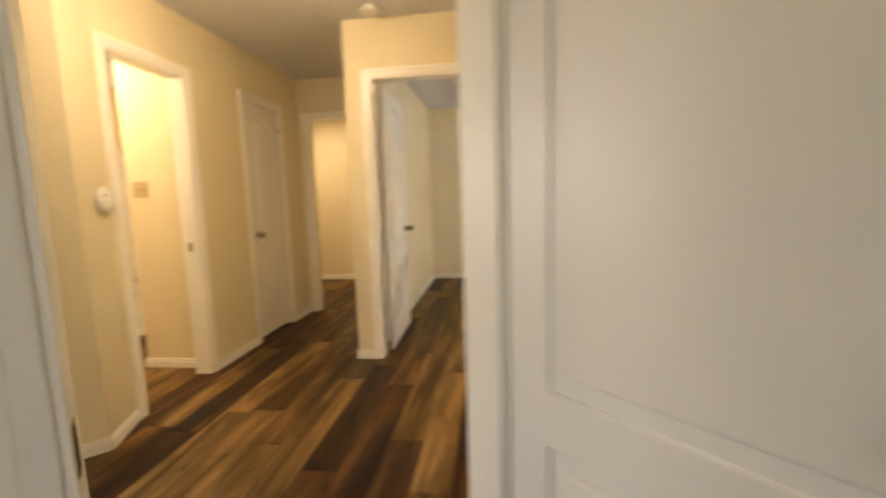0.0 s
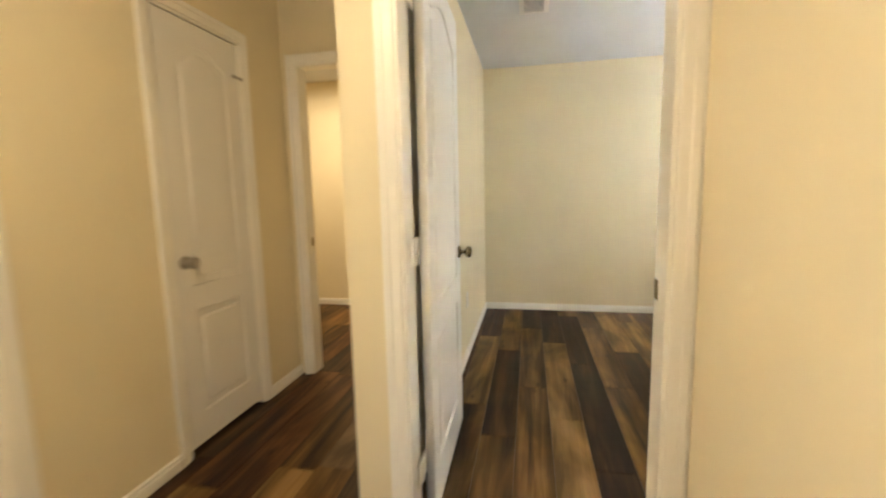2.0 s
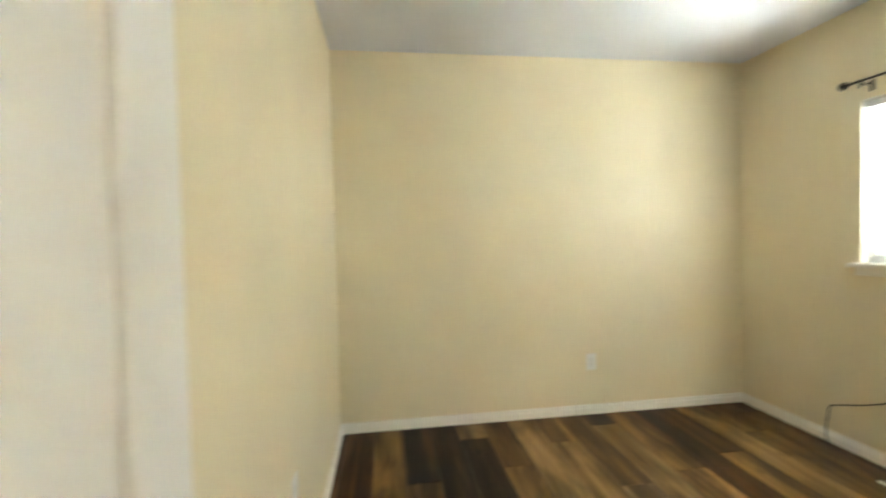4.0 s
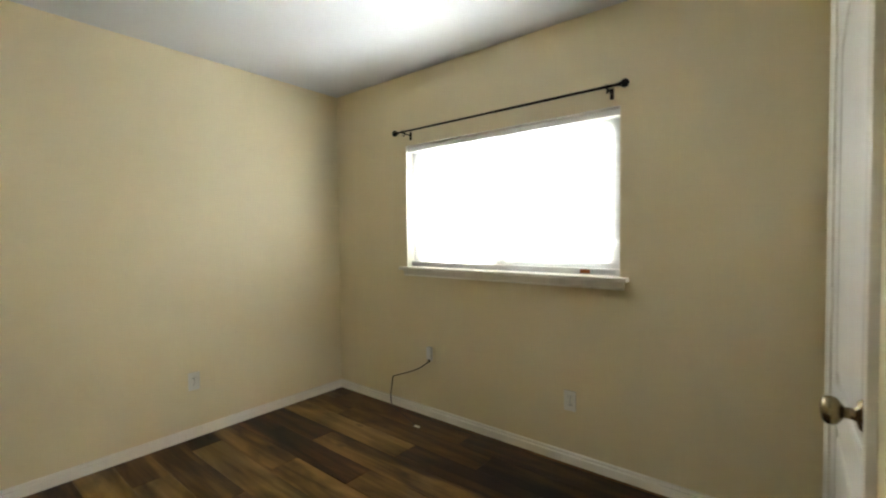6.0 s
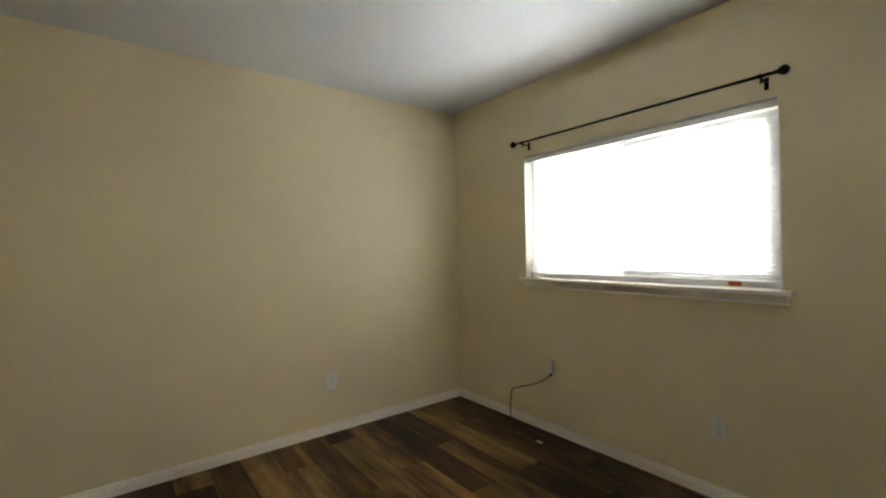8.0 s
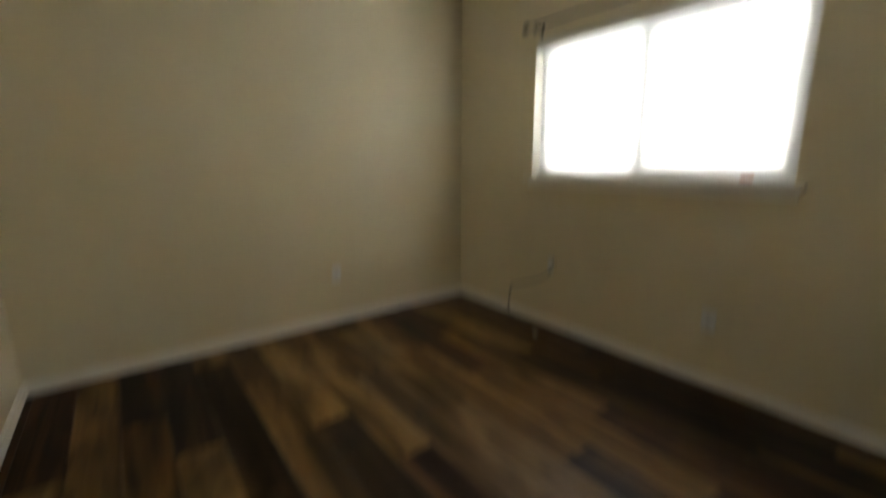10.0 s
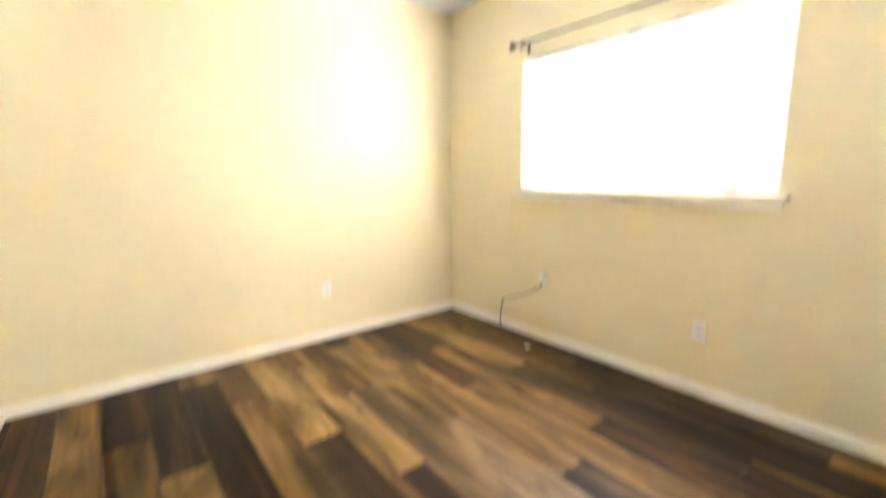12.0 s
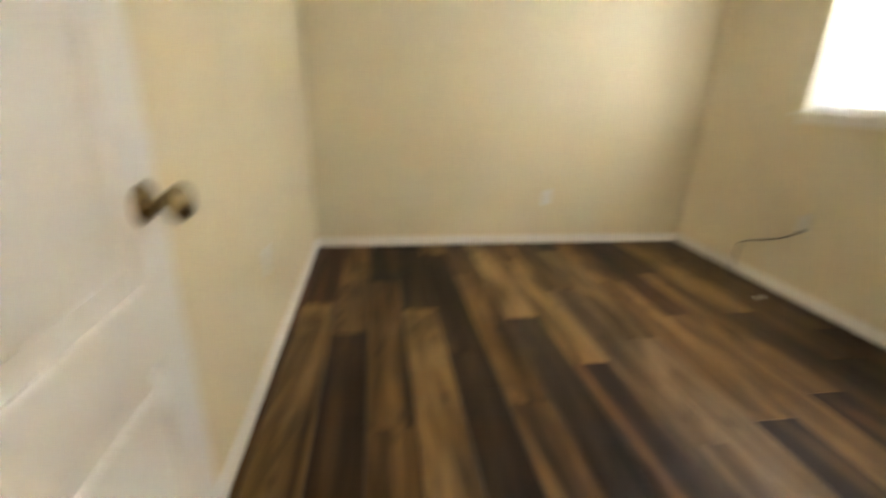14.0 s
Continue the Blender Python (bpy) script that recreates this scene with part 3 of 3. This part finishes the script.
window()
blinds()
stk = empty("sticker", pose(EX + 0.0448, 1.114, WZ0 + 0.019), "orange and white sticker on the window frame", "sticker")
part("orange_patch", blocks([(-0.001, 0.0, -0.028, 0.028, -0.011, 0.011)]), STICKER, stk, "orange printed patch")
part("white_patch", blocks([(-0.0008, 0.0, -0.165, -0.032, -0.009, 0.009)]), PAPER, stk, "pale printed patch")


def curtain_rod():
    y0, y1, x, z = 0.905, 2.425, EX - 0.078, 2.028
    rod = empty("curtain_rod", pose(x, 0, z), "dark bronze curtain rod above the window", "curtain rod")
    part("tube", lathe([(0.0075, y0), (0.0075, 1.62), (0.0065, 1.622), (0.0065, y1)], "y", 16), IRON, rod)
    fin = [(0.0076, 0.0), (0.010, 0.003), (0.010, 0.008), (0.0075, 0.012), (0.014, 0.017), (0.0205, 0.028), (0.0215, 0.037), (0.017, 0.048), (0.008, 0.054), (0.0005, 0.055)]
    for y, s in ((y0, -1), (y1, 1)):
        part("finial", lathe([(r, y + s * h) for r, h in fin], "y", 20), IRON, rod)
    for y in (y0 + 0.05, y1 - 0.05):
        bm = blocks([(0.0, 0.074, y - 0.005, y + 0.005, -0.016, -0.010), (0.072, 0.0778, y - 0.009, y + 0.009, -0.046, 0.010), (-0.010, 0.012, y - 0.006, y + 0.006, -0.012, -0.0075), (-0.0125, -0.009, y - 0.006, y + 0.006, -0.012, 0.008)], 0.001)
        thumb = lathe([(0.0032, -0.034), (0.0052, -0.032), (0.0052, -0.024), (0.0028, -0.022), (0.0028, -0.012)], "z", 10, (0, y, 0))
        part("thumb_screw", thumb, IRON, rod)
        part("bracket", bm, IRON, rod)


curtain_rod()


def outlet(m, label, cover=None):
    """Duplex receptacle; local x across, y out of the wall, z up."""
    o = empty("outlet", m, label, "outlet", "wall outlets")
    part("cover_plate", blocks([(-0.035, 0.035, 0, 0.0055, -0.0575, 0.0575)], 0.002), cover or PLASTIC, o)
    for z in (0.0195, -0.0195):
        f = part("socket", blocks([(-0.0165, 0.0165, 0.004, 0.0075, z - 0.0135, z + 0.0135)], 0.0015), PLASTIC, o)
        for x0, x1, a, b in ((-0.0075, -0.0055, z - 0.002, z + 0.007), (0.0055, 0.0075, z - 0.002, z + 0.006), (-0.002, 0.002, z - 0.009, z - 0.0055)):
            # no holes are cut: raised near-black blocks paint the shade inside them
            part("slot", blocks([(x0, x1, 0.0074, 0.0078, a, b)]), RECESS_SHADE, f)
    part("screw", lathe([(0.003, 0.0054), (0.003, 0.0064), (0.001, 0.0068)], "y", 10), NICKEL, o)
    return o


def switch(m, label, toggles=1, plastic=None):
    plastic = plastic or PLASTIC
    s = empty("light_switch", m, label, "light switch")
    w = 0.035 + 0.023 * (toggles - 1)
    part("cover_plate", blocks([(-w, w, 0, 0.006, -0.0575, 0.0575)], 0.002), plastic, s)
    for i in range(toggles):
        x = (i - (toggles - 1) / 2) * 0.046
        part("toggle", blocks([(x - 0.005, x + 0.005, 0.004, 0.018, -0.004, 0.011)], 0.0015), plastic, s)
        for z in (-0.03, 0.03):
            part("screw", lathe([(0.003, 0.0058), (0.003, 0.0068), (0.001, 0.0072)], "y", 10, (x, 0, z)), NICKEL, s)
    return s


EAST, NORTH = local(0, 0, 0, 1), local(0, 0, -1, 0)   # faces pointing to -x and to -y


def on(face, x, y, z):
    return Matrix.Translation((x, y, z)) @ face


outlet(on(NORTH, 1.720, NY, 0.366), "white duplex outlet low on the beige wall")
outlet(on(EAST, EX, 1.182, 0.355), "white duplex outlet low on the window wall")
outlet(on(EAST, EX, 2.204, 0.434), "beige-covered outlet with a charger plugged in", WALL)
outlet(on(NORTH, -2.33, -1.165, 0.32), "white duplex outlet on the pale living room wall")
outlet(on(local(0, 0, 0, -1), 0, 1.85, 0.43), "white duplex outlet near the open door")
switch(on(local(0, 0, 1, 0), 1.405, T, 1.36), "white light switch beside the bedroom door")
switch(on(EAST, RX, -1.315, 1.342), "cream light switch on the beige hall wall", 1, CREAM)
switch(on(NORTH, -1.60, -0.235, 1.33), "beige double light switch in the bathroom", 2, BEIGE)

charger = empty("charger", pose(EX - 0.0075, 2.204, 0.462), "white charger plugged into the outlet, dark cord", "charger")
part("charger_body", blocks([(-0.027, 0, -0.019, 0.019, -0.045, 0.042)], 0.004), PLASTIC, charger, "white plastic body")
part("cord_collar", lathe([(0.006, -0.066), (0.010, -0.042)], "z", 12, (-0.018, 0, 0)), CORD, charger)
pts = [(-0.018, 0, -0.055), (-0.018, 0.025, -0.080), (-0.014, 0.10, -0.130), (-0.012, 0.20, -0.175), (-0.010, 0.30, -0.212), (-0.008, 0.37, -0.240), (-0.008, 0.382, -0.262), (-0.010, 0.388, -0.32), (-0.018, 0.392, -0.38), (-0.022, 0.385, -0.435),
       (-0.032, 0.362, -0.4575), (-0.070, 0.270, -0.4576), (-0.120, 0.130, -0.4576), (-0.180, -0.012, -0.4576)]
tube("cord", pts, 0.0038, CORD, charger)
part("cord_tip", blocks([(-0.192, -0.178, -0.052, -0.010, -0.4615, -0.4530)], 0.0015), PLASTIC, charger, "white plug tip")


def vent():
    v = empty("ceiling_vent", pose(0.487, 1.78, H), "white slatted air vent in the ceiling", "vent")
    # dark sheet painting the shade of the duct between the slats
    part("duct_shade", blocks([(-0.07, 0.07, -0.135, 0.135, -0.002, -0.0005)]), RECESS_SHADE, v)
    for b in ((-0.098, 0.098, -0.163, -0.13, -0.009, 0), (-0.098, 0.098, 0.13, 0.163, -0.009, 0), (-0.098, -0.065, -0.13, 0.13, -0.009, 0), (0.065, 0.098, -0.13, 0.13, -0.009, 0)):
        part("frame", blocks([b], 0.002), PLASTIC, v)
    bm = blocks([(-0.065, 0.065, -0.0014, 0.0014, -0.0040, 0.0040)])
    bm.transform(Matrix.Rotation(radians(10), 4, "X"))
    me = mesh_of("slat", bm, PLASTIC)
    for i in range(10):
        part("slat", me, PLASTIC, v).location = (0, -0.117 + 0.026 * i, -0.0068)


vent()

# ---- hall ----


def round_alarm(m, name, label, r=0.067):
    a = empty(name, m, label, "alarm")
    prof = [(r * 0.86, 0), (r * 0.9, 0.008), (r, 0.010), (r, 0.022), (r * 0.93, 0.032), (r * 0.6, 0.038), (0.001, 0.040)]
    part("body", lathe(prof, "y", 36), PLASTIC, a)
    part("test_button", lathe([(0.009, 0.036), (0.009, 0.0425), (0.006, 0.044)], "y", 16, (0.015, 0, 0.0)), PLASTIC, a)
    # grey blocks, nearly flush, stand in for the shade of open slots
    for x, z, w in ((-0.030, 0.018, 0.0045), (0.026, 0.026, 0.004), (0.036, 0.022, 0.004), (-0.004, -0.012, 0.005)):
        part("slot", blocks([(x - w, x + w, 0.026, 0.0392, z - 0.004, z + 0.004)], 0.001), SLOT_SHADE, a)
    return a


WEST = local(0, 0, 0, -1)   # faces pointing to +x
round_alarm(Matrix.Translation((0.15, -0.16, H)) @ Matrix.Rotation(radians(-90), 4, "X"), "smoke_alarm", "round white smoke alarm on the hall ceiling")
round_alarm(Matrix.Translation((-1.069, -1.09, 1.25)) @ Matrix.Rotation(radians(20.9), 4, "Z") @ WEST, "wall_alarm", "round white alarm on the hall wall by the bathroom")

# ---- bathroom ----


def ring(cx, cy, z, rx, ry, n=32, egg=0.0):
    return [(cx + rx * math.cos(a) * (1 + egg * math.cos(a)), cy + ry * math.sin(a), z) for a in (2 * math.pi * i / n for i in range(n))]


def toilet(m):
    t = empty("toilet", m, "white porcelain toilet with its lid down", "toilet")
    part("base", loft([ring(0.30, 0, 0, 0.235, 0.128), ring(0.30, 0, 0.03, 0.232, 0.126), ring(0.305, 0, 0.10, 0.205, 0.112), ring(0.325, 0, 0.20, 0.195, 0.116), ring(0.38, 0, 0.28, 0.205, 0.14),
                       ring(0.41, 0, 0.34, 0.235, 0.172), ring(0.42, 0, 0.375, 0.245, 0.183), ring(0.42, 0, 0.385, 0.24, 0.18)]), PORCELAIN, t)
    part("seat", loft([ring(0.425, 0, 0.386, 0.245, 0.185), ring(0.425, 0, 0.392, 0.252, 0.19), ring(0.425, 0, 0.402, 0.25, 0.188), ring(0.425, 0, 0.405, 0.243, 0.182)]), PORCELAIN, t)
    part("lid", loft([ring(0.42, 0, 0.406, 0.243, 0.184), ring(0.42, 0, 0.411, 0.25, 0.19), ring(0.42, 0, 0.420, 0.246, 0.187), ring(0.42, 0, 0.427, 0.21, 0.16)]), PORCELAIN, t)
    part("tank", blocks([(0.015, 0.195, -0.21, 0.21, 0.36, 0.70)], 0.018), PORCELAIN, t)
    part("tank_lid", blocks([(0.005, 0.21, -0.222, 0.222, 0.70, 0.735)], 0.01), PORCELAIN, t)
    bm = lathe([(0.012, 0.195), (0.012, 0.205), (0.006, 0.209)], "x", 14, (0, -0.15, 0.64))
    box(bm, 0.206, 0.214, -0.155, -0.08, 0.632, 0.646)
    part("flush_lever", finish(bm), CHROME, t)


toilet(pose(BW, 0.10, 0))


def bathtub():
    x0, x1, y0, y1 = BW, -1.702, 0.485, BN
    tub = empty("bathtub", pose(0, 0, 0), "white bathtub with a panelled apron", "bathtub")
    bm = bmesh.new()
    box(bm, x0 + 0.003, x1, y0, y0 + 0.10, 0.0, 0.40)
    box(bm, x0 + 0.003, x1, y1 - 0.08, y1 - 0.002, 0.0, 0.40)
    box(bm, x0 + 0.003, x0 + 0.09, y0 + 0.10, y1 - 0.08, 0.0, 0.40)
    box(bm, x1 - 0.09, x1, y0 + 0.10, y1 - 0.08, 0.0, 0.40)
    box(bm, x0 + 0.09, x1 - 0.09, y0 + 0.10, y1 - 0.08, 0.0, 0.06)
    part("tub_shell", finish(bm, 0.012), PORCELAIN, tub)
    part("rim", blocks([(x0 + 0.003, x1, y0 - 0.015, y0 + 0.11, 0.395, 0.42)], 0.01), PORCELAIN, tub)
    part("floor_strip", blocks([(x0 + 0.02, x1, y0 - 0.014, y0, 0, 0.06)], 0.003), TRIM, tub)
    sur = empty("tub_surround", pose(0, 0, 0), "white wall panels round the bathtub", "tub surround", kind="structure")
    part("end_panel", blocks([(BW, BW + 0.02, 0.42, BN, 0.42, 1.80)], 0.004), SURROUND, sur)
    part("end_panel_ledge", blocks([(BW, BW + 0.055, 0.41, BN, 1.79, 1.83)], 0.006), SURROUND, sur)
    part("back_panel", blocks([(BW + 0.02, -1.702, BN - 0.02, BN, 0.42, 1.80)], 0.004), SURROUND, sur)
    part("back_panel_ledge", blocks([(BW + 0.055, -1.702, BN - 0.055, BN, 1.79, 1.83)], 0.006), SURROUND, sur)
    fa = empty("bath_faucet", pose(BW + 0.02, 0.84, 0), "chrome bath valve and spout", "faucet")
    part("valve_plate", lathe([(0.075, 0), (0.072, 0.006), (0.04, 0.012), (0.03, 0.03), (0.03, 0.06), (0.001, 0.064)], "x", 28, (0, 0, 0.74)), CHROME, fa)
    part("valve_lever", blocks([(0.05, 0.062, -0.01, 0.01, 0.66, 0.74)], 0.003), CHROME, fa)
    part("spout", lathe([(0.028, 0), (0.026, 0.02), (0.022, 0.10), (0.024, 0.135), (0.001, 0.137)], "x", 20, (0, 0, 0.56)), CHROME, fa)
    sh = empty("shower_head", pose(BW, 0.84, 0), "small chrome shower head on a bent arm", "shower head")
    part("flange", lathe([(0.03, 0), (0.028, 0.006), (0.012, 0.012)], "x", 20, (0, 0, 1.96)), CHROME, sh)
    tube("arm", [(0.005, 0, 1.96), (0.06, 0, 1.965), (0.11, 0, 1.945), (0.14, 0, 1.915)], 0.009, CHROME, sh, True)
    bm = lathe([(0.012, 0), (0.014, -0.02), (0.034, -0.045), (0.036, -0.056), (0.001, -0.057)], "z", 20)
    bm.transform(Matrix.Translation((0.14, 0, 1.918)) @ Matrix.Rotation(radians(-40), 4, "Y"))
    part("spray_head", bm, CHROME, sh)


bathtub()


def ceiling_light(x, y, label):
    lamp = empty("ceiling_light", pose(x, y, H), label, "ceiling lamp")
    part("base", lathe([(0.15, 0), (0.15, -0.02), (0.14, -0.025)], "z", 36), PLASTIC, lamp)
    part("dome", lathe([(0.135, -0.024), (0.13, -0.05), (0.10, -0.075), (0.05, -0.09), (0.001, -0.094)], "z", 36), BULB, lamp, "glowing frosted dome")
    return lamp


def point_lamp(name, x, y, z, watts):
    point = bpy.data.lights.new(name, "POINT")
    point.energy, point.color, point.shadow_soft_size = watts, WARM, 0.09
    new(name, point).matrix_world = pose(x, y, z)


ceiling_light(-2.20, -0.55, "warm round flush ceiling light in the bathroom")
point_lamp("bathroom_lamp", -2.20, -0.55, H - 0.20, 6.8)
ceiling_light(-0.22, -1.22, "warm round flush ceiling light in the hall")
point_lamp("hall_lamp", -0.22, -1.22, H - 0.20, 4.1)
area_lamp("far_room_lamp", (-1.6, 2.3, 2.40), (-1.6, 2.3, 0), 0.35, 0.35, 3, WARM)

# ---- floor planks ----
PITCH, LENGTH, GAP = 0.1762, 1.22, 0.0012
FIRST = 0.043   # west edge of row 0
# where a board ends in each row, and the tones of the boards (row, board counted from that end: 0 south of it, 1 north)
ENDS = {-1: 2.065, 0: 2.306, 1: 1.986, 2: 2.571, 3: 2.201, 4: 1.781, 5: 2.644, 6: 2.064, 7: 1.644, 8: 2.376, 9: 1.818, 10: 2.461, 11: 2.021, 12: 2.578, 13: 2.016, 14: 1.561, 15: 1.816}
# tone t is tan board colour with some of the window's sheen painted in
TONES = {(-1, 1): "r", (-1, 0): "m", (0, 1): "r", (0, 0): "g", (0, -1): "m", (1, 1): "m", (1, 0): "d", (1, -1): "m", (2, 1): "d", (2, 0): "m", (2, -1): "m", (3, 1): "d", (3, 0): "g", (3, -1): "g",
         (4, 1): "d", (4, 0): "d", (4, -1): "d", (5, 1): "m", (5, 0): "m", (5, -1): "m", (6, 1): "g", (6, 0): "d", (6, -1): "m", (7, 1): "g", (7, 0): "r", (7, -1): "r", (8, 1): "m", (8, 0): "t", (8, -1): "t",
         (9, 1): "g", (9, 0): "t", (9, -1): "r", (10, 1): "m", (10, 0): "m", (10, -1): "d", (11, 1): "r", (11, 0): "m", (11, -1): "d", (12, 1): "d", (12, 0): "m", (12, -1): "r", (13, 1): "g", (13, 0): "d", (13, -1): "m",
         (14, 1): "m", (14, 0): "d", (14, -1): "d", (15, 1): "m", (15, 0): "d", (15, -1): "m"}
rng = random.Random(5)
plank_meshes = {}


def plank_mesh(length, tone):
    key = (round(length, 3), tone)
    if key not in plank_meshes:
        bm = bmesh.new()
        w, l, c = PITCH / 2 - GAP / 2, length / 2 - GAP / 2, 0.0016
        lo = [bm.verts.new((x, y, -0.012)) for x, y in ((-w, -l), (w, -l), (w, l), (-w, l))]
        md = [bm.verts.new((x, y, -c)) for x, y in ((-w, -l), (w, -l), (w, l), (-w, l))]
        hi = [bm.verts.new((x, y, 0)) for x, y in ((-w + c, -l + c), (w - c, -l + c), (w - c, l - c), (-w + c, l - c))]
        bm.faces.new(hi)
        for a, b in ((lo, md), (md, hi)):
            for i in range(4):
                bm.faces.new((a[i], a[(i + 1) % 4], b[(i + 1) % 4], b[i]))
        plank_meshes[key] = mesh_of("plank", finish(bm), WOODS[tone])
    return plank_meshes[key]


rest = {tone: bmesh.new() for tone in WOODS}
for k in range(-30, 17):
    x = FIRST + PITCH * (k + 0.5)
    end = ENDS.get(k, rng.uniform(0, LENGTH))
    y = end - LENGTH * 8
    row = -8
    while y < 3.3:
        a, b = max(y, -5.5), min(y + LENGTH, 3.3)
        # bathroom boards are mostly golden: the lamp's bright light is put into their tone
        tone = TONES.get((k, row + 1), rng.choice("ggm" if x < HX - T and -1.2 < (a + b) / 2 < 1.0 else "dgmmmrryy" if (a + b) / 2 > 0.2 else "dgmmgrrgrm"))
        if b - a > 0.05:
            if -19 <= k < 16 and b > -3.2:
                part("plank", plank_mesh(b - a, tone), None, floor).location = (x, (a + b) / 2, 0)
            else:
                w = PITCH / 2 - GAP / 2
                box(rest[tone], x - w, x + w, a + GAP, b - GAP, -0.012, 0)
        y += LENGTH
        row += 1
for tone, bm in rest.items():
    tagged(part("plank_field", finish(bm), WOODS[tone], floor), kind="stuff")
